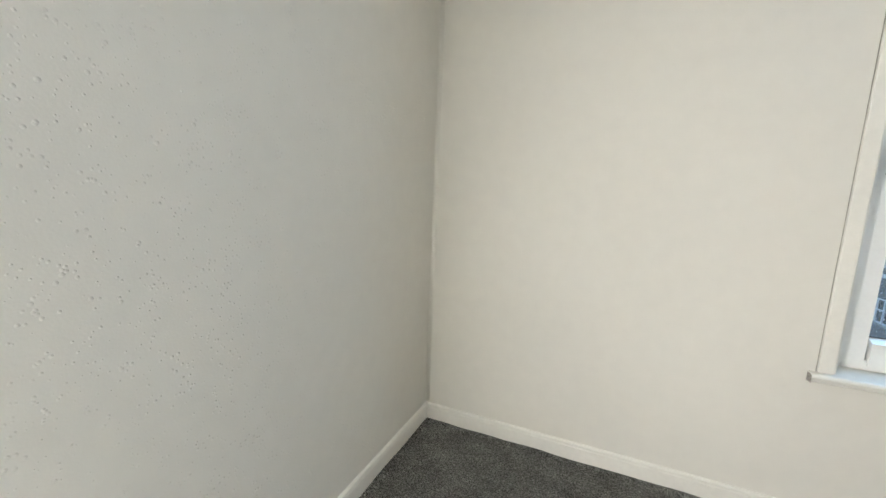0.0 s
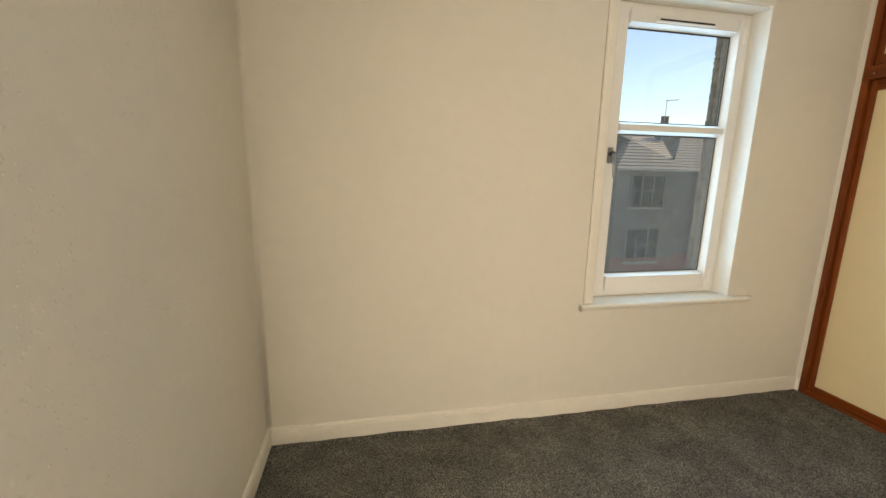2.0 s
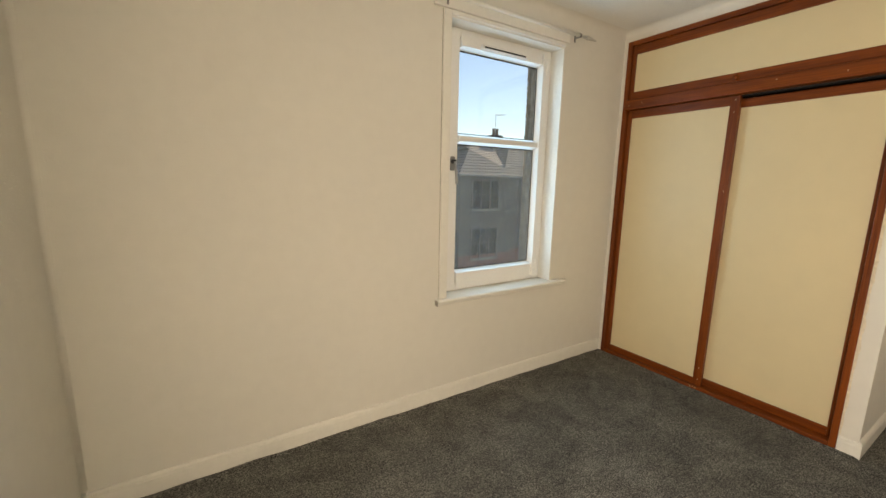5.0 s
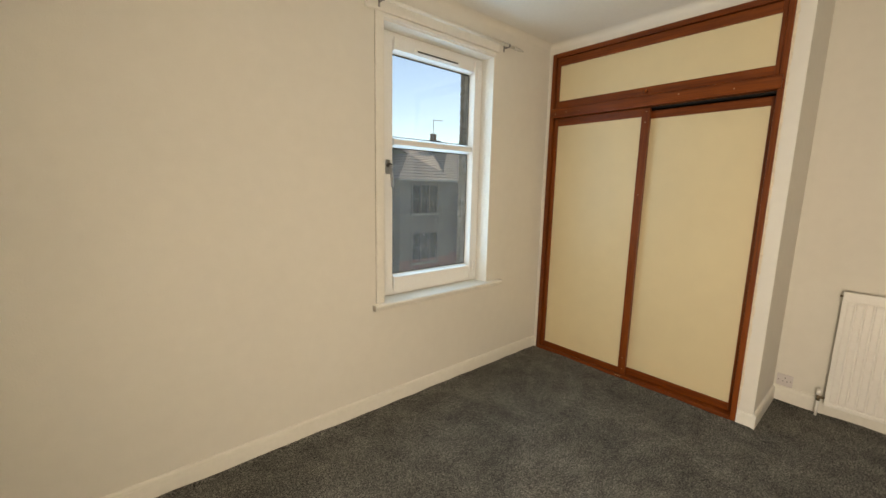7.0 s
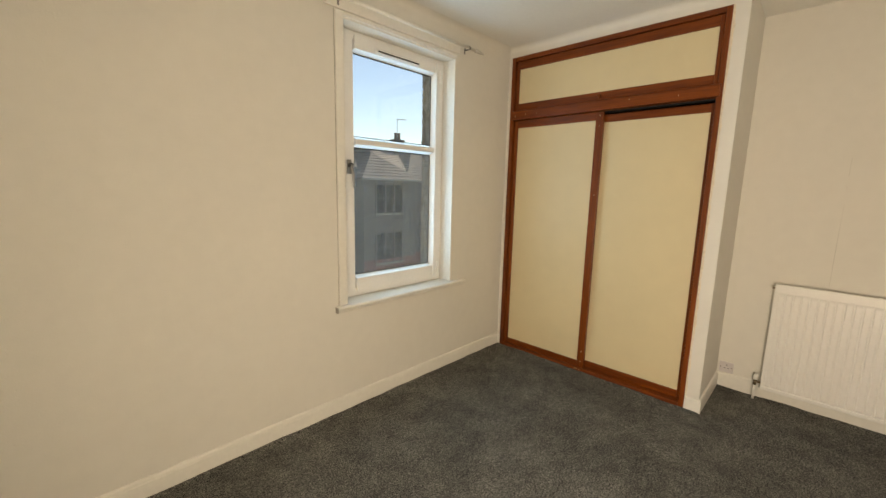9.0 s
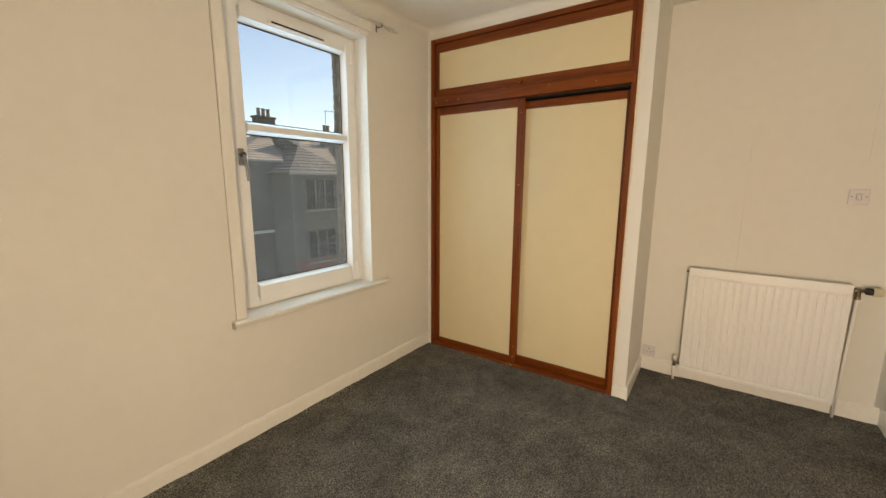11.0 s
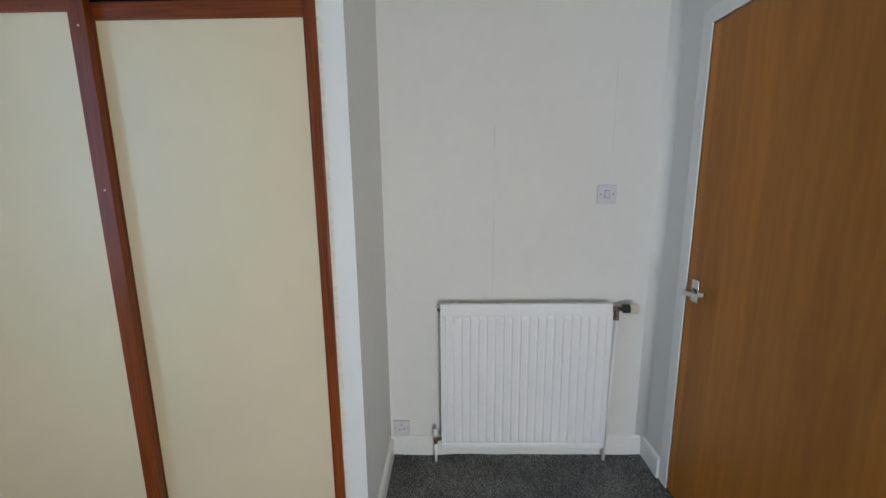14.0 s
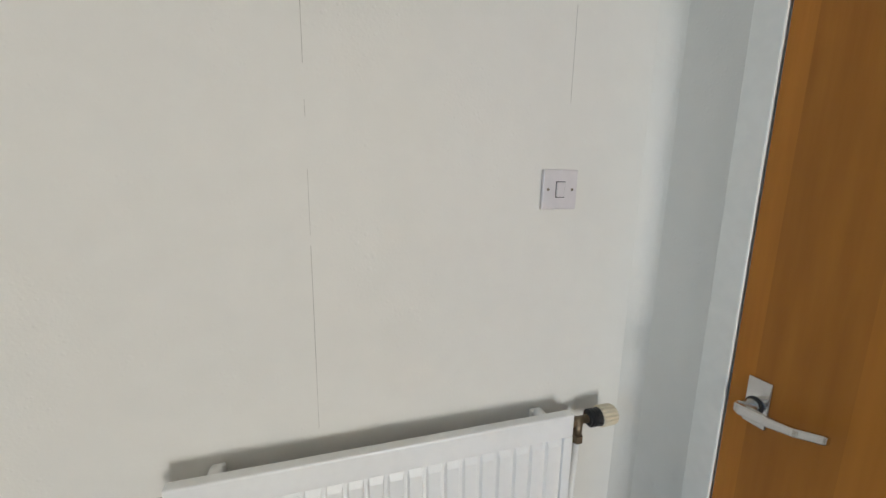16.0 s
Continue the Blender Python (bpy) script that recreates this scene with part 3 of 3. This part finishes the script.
# ---- radiator ----
RX, RY0, RY1, RZ0, RZ1 = 0.493, -1.897, -2.708, 0.088, 0.842
rad = thing("radiator", (0.52, -2.3, 0.0), label="white single-panel steel radiator with vertical flutes", category="radiator")
N = 19
prof = [(RX + 0.004, RY0 - 0.022)]
pitch = (RY0 - RY1 - 0.05) / N
for k in range(N):
    y = RY0 - 0.025 - k * pitch
    for u, d in ((0.03, -0.004), (0.68, -0.004), (0.78, 0.0045), (0.93, 0.0045)):
        prof.append((RX + d, y - u * pitch))
prof.append((RX + 0.004, RY1 + 0.022))
bm = bmesh.new()
zs = [(RZ0 + 0.024, 0.0), (RZ0 + 0.040, 1.0), (RZ1 - 0.072, 1.0), (RZ1 - 0.056, 0.0)]
rows = [[bm.verts.new((RX + 0.004 + (x - RX - 0.004) * k, y, z)) for x, y in prof] for z, k in zs]
for a, b in zip(rows, rows[1:]):
    for i in range(len(a) - 1):
        bm.faces.new((a[i], a[i + 1], b[i + 1], b[i]))
part("fluted_panel", bm, M["radiator"], rad)
part("back_sheet", box(RX + 0.008, RX + 0.024, RY1 + 0.004, RY0 - 0.004, RZ0 + 0.004, RZ1 - 0.004, bevel=0.003), M["radiator"], rad)
part("top_band", box(RX - 0.003, RX + 0.022, RY1, RY0, RZ1 - 0.056, RZ1, bevel=0.004), M["radiator"], rad)
part("bottom_band", box(RX - 0.003, RX + 0.022, RY1, RY0, RZ0, RZ0 + 0.026, bevel=0.004), M["radiator"], rad)
part("side_band", box(RX - 0.003, RX + 0.022, RY0 - 0.024, RY0, RZ0 + 0.026, RZ1 - 0.056, bevel=0.002), M["radiator"], rad)
part("side_band", box(RX - 0.003, RX + 0.022, RY1, RY1 + 0.024, RZ0 + 0.026, RZ1 - 0.056, bevel=0.002), M["radiator"], rad)
for y in (RY0 - 0.07, RY1 + 0.06):
    part("wall_bracket", boxes((RX + 0.024, XA - 0.001, y - 0.012, y + 0.012, RZ1 - 0.07, RZ1 - 0.02), bevel=0.003), M["radiator"], rad)
    part("top_pipe", rod((RX + 0.022, y, RZ1 - 0.022), (XA - 0.02, y, RZ1 - 0.022), 0.014), M["radiator"], rad, smooth=True)
part("bleed_valve", rod((RX + 0.012, RY0 - 0.001, RZ1 - 0.03), (RX + 0.012, RY0 + 0.014, RZ1 - 0.03), 0.007), M["brass"], rad, "dull brass air valve")
VZ, VX = 0.812, RX + 0.016
valve = part("valve_body", rod((VX, RY1 + 0.002, VZ), (VX, RY1 - 0.052, VZ), 0.0095, bm=rod((VX, RY1 - 0.024, VZ + 0.004), (VX, RY1 - 0.024, VZ - 0.052), 0.0115)),
             M["brass"], rad, "tarnished brass radiator valve", True)
part("union_nut", rod((VX, RY1 - 0.002, VZ), (VX, RY1 - 0.013, VZ), 0.0145, n=6), M["brass"], valve)
part("union_nut", rod((VX, RY1 - 0.024, VZ - 0.036), (VX, RY1 - 0.024, VZ - 0.054), 0.0145, n=6), M["brass"], valve)
bm = rod((VX, RY1 - 0.050, VZ), (VX, RY1 - 0.082, VZ), 0.016, 0.022, 20)
for k in range(3):
    rod((VX, RY1 - 0.054 - 0.009 * k, VZ), (VX, RY1 - 0.059 - 0.009 * k, VZ), 0.021, n=20, bm=bm)
part("thermostat_collar", bm, M["black"], valve, "black plastic collar")
bm = bmesh.new()


def ribbed(i):
    y, r = ((-0.080, 0.021), (-0.083, 0.0245), (-0.118, 0.0235), (-0.124, 0.020), (-0.126, 0.012))[i]
    return [(VX + (r + (0.0009 if k % 4 < 2 else -0.0009)) * math.cos(2 * math.pi * k / 64), RY1 + y,
             VZ + (r + (0.0009 if k % 4 < 2 else -0.0009)) * math.sin(2 * math.pi * k / 64)) for k in range(64)]


part("thermostat_head", sweep(5, ribbed), M["ivory"], valve, "yellowed ivory plastic thermostat head")
part("supply_pipe", rod((VX, RY1 - 0.024, VZ - 0.05), (VX + 0.012, RY1 - 0.012, 0.0), 0.0078), M["radiator"], rad, "white painted copper pipe", True)
lv = part("lockshield_valve", rod((VX, RY0 - 0.002, 0.128), (VX, RY0 + 0.034, 0.128), 0.008, bm=rod((VX, RY0 + 0.030, 0.105), (VX, RY0 + 0.030, 0.145), 0.0105)),
          M["brass"], rad, "brass lockshield valve", True)
part("valve_cap", rod((VX, RY0 + 0.030, 0.143), (VX, RY0 + 0.030, 0.180), 0.0125, 0.011), M["radiator"], lv, "white plastic cap", True)
part("return_pipe", rod((VX, RY0 + 0.030, 0.106), (VX, RY0 + 0.030, 0.0), 0.0078), M["radiator"], rad, "white painted copper pipe", True)

# ---- light switch and socket ----
sw = thing("light_switch", (XA, -2.673, 1.347), label="pale grey plastic light switch plate", category="light switch")
part("plate", box(XA - 0.010, XA - 0.0005, -2.716, -2.630, 1.304, 1.390, bevel=0.003, seg=3), M["switch"], sw)
part("rocker", box(XA - 0.0135, XA - 0.0098, -2.683, -2.663, 1.331, 1.363, bevel=0.0015), M["switch"], sw)
part("rocker_gap", boxes((XA - 0.0104, XA - 0.0099, -2.6845, -2.6615, 1.3295, 1.3645)), M["dark"], sw, "dark gap round the rocker")
for y in (-2.703, -2.643):
    part("screw", rod((XA - 0.0095, y, 1.347), (XA - 0.0108, y, 1.347), 0.0032, n=12), M["brass"], sw, "small screw head")
so = thing("wall_socket", (XA, -1.687, 0.146), label="single three-pin socket plate above the skirting", category="socket")
part("plate", box(XA - 0.010, XA - 0.0005, -1.731, -1.645, 0.112, 0.193, bevel=0.003, seg=3), M["switch"], so)
for y, z, a, b in ((-1.690, 0.170, 0.002, 0.0045), (-1.679, 0.146, 0.0035, 0.0022), (-1.701, 0.146, 0.0035, 0.0022)):
    part("pin_slot", box(XA - 0.0106, XA - 0.0098, y - a, y + a, z - b, z + b), M["dark"], so, "dark pin slot")
for y in (-1.655, -1.721):
    part("screw", rod((XA - 0.0095, y, 0.152), (XA - 0.0108, y, 0.152), 0.0032, n=12), M["brass"], so, "small screw head")
part("rocker", box(XA - 0.013, XA - 0.0098, -1.716, -1.706, 0.158, 0.176, bevel=0.001), M["switch"], so)

# ---- door ----
dr = thing("door_1", (DX0, YD, 0.0), label="closed flush door in orange wood veneer", category="door", kind="structure")
LY = YD - 0.002
leaf = part("door_leaf", box(DX0, DX1, LY - 0.04, LY, 0.008, DZ, bevel=0.0015), M["oak"], dr)
for r in ((DX1 + 0.0015, DX1 + 0.062, YD - 0.0005, YD + 0.006, 0.0, DZ + 0.062), (DX0 - 0.062, DX0 - 0.003, YD - 0.0005, YD + 0.006, 0.0, DZ + 0.062),
          (DX0 - 0.003, DX1 + 0.003, YD - 0.0005, YD + 0.006, DZ + 0.003, DZ + 0.062)):
    part("architrave", box(*r, bevel=0.003), M["gloss"], dr, "white gloss-painted frame")
for r in ((DX1 + 0.003, DX1 + 0.0095, LY - 0.06, LY - 0.014, 0.0, DZ + 0.003), (DX0 - 0.0095, DX0 - 0.003, LY - 0.06, LY - 0.014, 0.0, DZ + 0.003),
          (DX0 - 0.003, DX1 + 0.003, LY - 0.06, LY - 0.014, DZ + 0.003, DZ + 0.0095)):
    part("jamb", box(*r), M["gloss"], dr)
PX, PZ = 0.270, 0.968
hd = part("door_handle", box(PX - 0.021, PX + 0.021, LY, LY + 0.007, PZ - 0.046, PZ + 0.046, bevel=0.0028, seg=3), M["steel"], leaf, "satin aluminium lever handle")
bm = rod((PX + 0.002, LY + 0.006, PZ - 0.006), (PX + 0.002, LY + 0.040, PZ - 0.006), 0.0125, n=20)


def lever2(i):
    pts = ((0.010, 0.044, 0.0), (0.000, 0.046, 0.0), (-0.05, 0.046, 0.004), (-0.086, 0.047, 0.011), (-0.096, 0.051, 0.016), (-0.128, 0.052, 0.027), (-0.132, 0.052, 0.028))
    dx, dy, dz = pts[i]
    hh, tt = ((0.008, 0.005), (0.010, 0.007), (0.0085, 0.0055), (0.0075, 0.005), (0.0075, 0.005), (0.0075, 0.005), (0.006, 0.004))[i]
    return [(PX + dx, LY + dy + s * tt, PZ - 0.006 + dz + u * hh) for s, u in ((-1, -0.7), (-0.7, -1), (0.7, -1), (1, -0.7), (1, 0.7), (0.7, 1), (-0.7, 1), (-1, 0.7))]


sweep(7, lever2, bm)
part("lever", bm, M["steel"], leaf, "satin aluminium lever")
part("rose_ring", rod((PX + 0.002, LY + 0.007, PZ - 0.006), (PX + 0.002, LY + 0.0085, PZ - 0.006), 0.0165, n=24), M["black"], leaf, "dark ring under the lever")

# ---- outside ----
GZ = -5.9
structure("ground", box(-400, 400, 0.5, 800, GZ - 0.3, GZ), M["paving"], "dark tarmac and earth of the gardens below", "ground")
structure("ground_lawn", box(-12, 14.0, 9.0, 23.5, GZ - 0.2, GZ + 0.05), M["grass"], "short sunlit green lawn", "lawn")


def house(at, turn, width, depth, eave, rise, overhang, roof_mat, windows, frame_mat, label, base_mat=None, base_h=0.0, band=None, hip=True, side=()):
    """A rendered house. Its front runs along local x from 0, at local y 0; windows: (x, z, w, h, lights) in local metres above the ground."""
    T = Matrix.Translation(at) @ Matrix.Rotation(radians(turn), 4, 'Z')
    e = thing("house", at, label=label, category="house", group="houses across the gardens")

    def p(name, bm, m, parent, lab=""):
        bmesh.ops.transform(bm, matrix=T, verts=bm.verts)
        return part(name, bm, m, parent, lab)
    wall = p("wall", box(0, width, 0, depth, 0, eave), M["render"], e)
    if base_mat:
        p("base_course", box(-0.04, width + 0.04, -0.05, -0.002, 0, base_h), base_mat, wall, "painted red base course")
    if band:
        p("string_course", box(-0.06, width + 0.06, -0.10, depth + 0.06, band, band + 0.2), M["white"], wall, "pale string course")
    # courses of slates, each lapping the next
    bm = bmesh.new()
    rows = 14
    o = overhang
    run = depth / 2 + o
    for k in range(rows):
        for t0, t1, lift in ((k / rows, (k + 1) / rows, 0.05),):
            z0, z1 = eave + rise * t0 + lift, eave + rise * t1
            i0, i1 = run * t0, run * t1
            hx = 1.0 if hip else 0.0
            a = [(-o + i0 * hx, -o + i0, z0), (width + o - i0 * hx, -o + i0, z0), (width + o - i1 * hx, -o + i1, z1), (-o + i1 * hx, -o + i1, z1)]
            b = [(width + o - i0 * hx, depth + o - i0, z0), (-o + i0 * hx, depth + o - i0, z0), (-o + i1 * hx, depth + o - i1, z1), (width + o - i1 * hx, depth + o - i1, z1)]
            quads = [a, b]
            if hip:
                quads += [[b[1], a[0], a[3], b[2]], [a[1], b[0], b[3], a[2]]]
            for q in quads:
                bm.faces.new([bm.verts.new(c) for c in q])
                drop = [(q[0][0], q[0][1], q[0][2]), (q[1][0], q[1][1], q[1][2]), (q[1][0], q[1][1], q[1][2] - 0.06), (q[0][0], q[0][1], q[0][2] - 0.06)]
                bm.faces.new([bm.verts.new(c) for c in drop])
    roof = p("roof", bm, roof_mat, e)
    p("gutter", box(-o, width + o, -o - 0.08, -o + 0.02, eave - 0.08, eave + 0.03), M["metal"], roof, "grey rain gutter")
    p("soffit", box(-o, width + o, -o, 0, eave - 0.02, eave), M["frame"], roof)
    T_front = T
    T_side = T @ Matrix.Translation((0, depth, 0)) @ Matrix.Rotation(radians(-90), 4, 'Z')
    for x, z, w, h, lights, on_side in [(*v, False) for v in windows] + [(*v, True) for v in side]:
        T = T_side if on_side else T_front
        win_ob = p("window", box(x, x + w, -0.03, -0.003, z, z + h), M["farglass"], e, "dark far window")
        p("sill", box(x - 0.1, x + w + 0.1, -0.16, -0.031, z - 0.12, z), M["stone"], win_ob, "stone sill")
        step = w / lights
        rowsf = []
        for k in range(lights + 1):
            rowsf.append((x + k * step - 0.05, x + k * step + 0.05, -0.09, -0.031, z, z + h))
        for k in range(lights):
            for zz in (z, z + h * 0.5, z + h - 0.07):
                rowsf.append((x + k * step + 0.05, x + (k + 1) * step - 0.05, -0.08, -0.031, zz, zz + 0.07))
        p("frame", boxes(*rowsf), frame_mat, win_ob)
    return e, T


def chimney(at, size, pots, label, aerial=False):
    x, y, z = at
    c = thing("chimney", at, label=label, category="chimney", group="chimneys on the far roofs")
    part("stack", boxes((x - size / 2, x + size / 2, y - 0.35, y + 0.35, z - 1.0, z + 0.9), (x - size / 2 - 0.08, x + size / 2 + 0.08, y - 0.43, y + 0.43, z + 0.9, z + 1.05)), M["render"], c)
    for k in range(pots):
        px = x + (k - (pots - 1) / 2) * 0.42
        part("chimney_pot", sweep(4, lambda i: [(px + (0.16, 0.14, 0.13, 0.17)[i] * math.cos(a), y + (0.16, 0.14, 0.13, 0.17)[i] * math.sin(a), z + 1.05 + (0, 0.2, 0.5, 0.62)[i])
                                                for a in [2 * math.pi * q / 12 for q in range(12)]]), M["clay"], c)
    if aerial:
        top = z + 3.0
        part("aerial_mast", rod((x, y, z + 1.05), (x, y, top), 0.025, n=8), M["metal"], c)
        bm = rod((x - 0.15, y, top - 0.1), (x + 1.1, y - 0.1, top + 0.05), 0.018, n=6)
        for k in range(7):
            q = -0.1 + 0.17 * k
            rod((x + q, y - 0.22, top - 0.09 + 0.012 * k), (x + q, y + 0.18, top - 0.09 + 0.012 * k), 0.01, n=5, bm=bm)
        part("aerial", bm, M["metal"], c, "thin television aerial")


up = -GZ
wa = [(1.05, up - 0.66, 2.55, 2.2, 3), (1.05, up - 4.5, 2.55, 2.4, 3)]
house((13.7, 22.0, GZ), 0, 5.0, 8.0, up + 1.9, 3.2, 0.4, M["slate"], wa, M["mullion"],
      "grey rendered house front with slate hipped roof", M["pink"], up - 4.2)
house((18.7, 23.0, GZ), 0, 10.0, 7.0, up + 1.9, 3.0, 0.4, M["slate"], [(3.0, up - 0.66, 2.5, 2.2, 3)], M["mullion"],
      "grey rendered wing of a slate-roofed house", M["pink"], up - 4.2)
wb = [(12.0 - y, up + z, 1.3, hh, 2) for y in (2.0, 5.7, 9.6) for z, hh in ((1.15, 1.3), (-1.75, 1.6), (-4.7, 1.3))]
house((11.2, 24.4, GZ), 0, 26.0, 12.0, up + 2.8, 2.7, 0.35, M["tile"], [(4.4, up - 4.6, 1.2, 1.6, 2)], M["white"],
      "long rendered terrace with hipped tiled roof and white windows", None, 0, up - 2.3, True, wb)
chimney((16.4, 29.2, 5.5), 1.6, 3, "chimney stack with three clay pots")
chimney((21.7, 28.0, 4.7), 1.0, 2, "chimney stack with two pots and an aerial", True)

# garden fence with pickets, and a washing-line post
fence = thing("fence", (9, 23.6, GZ), label="weathered vertical timber garden fence", category="fence")
for k in range(60):
    x = 2.0 + 0.22 * k
    part("slat", box(x, x + 0.12, 23.6, 23.63, GZ, GZ + 0.72 + 0.05 * (k % 3)), M["timber"], fence)
part("fence_rail", box(1.9, 15.3, 23.63, 23.69, GZ + 0.5, GZ + 0.58), M["timber"], fence)
post = thing("lamp_post", (4.3, 13.0, GZ), label="tall grey post with a pale toothed cross arm", category="post")
part("pole", rod((4.3, 13.0, GZ), (4.18, 13.0, 0.55), 0.10, 0.06, 12), M["metal"], post)
bm = box(3.5, 4.3, 12.95, 13.05, 0.55, 0.64)
for k in range(6):
    box(3.52 + 0.13 * k, 3.58 + 0.13 * k, 12.96, 13.04, 0.64, 0.80, bm=bm)
part("cross_arm", bm, M["ivory"], post, "pale toothed cross arm")
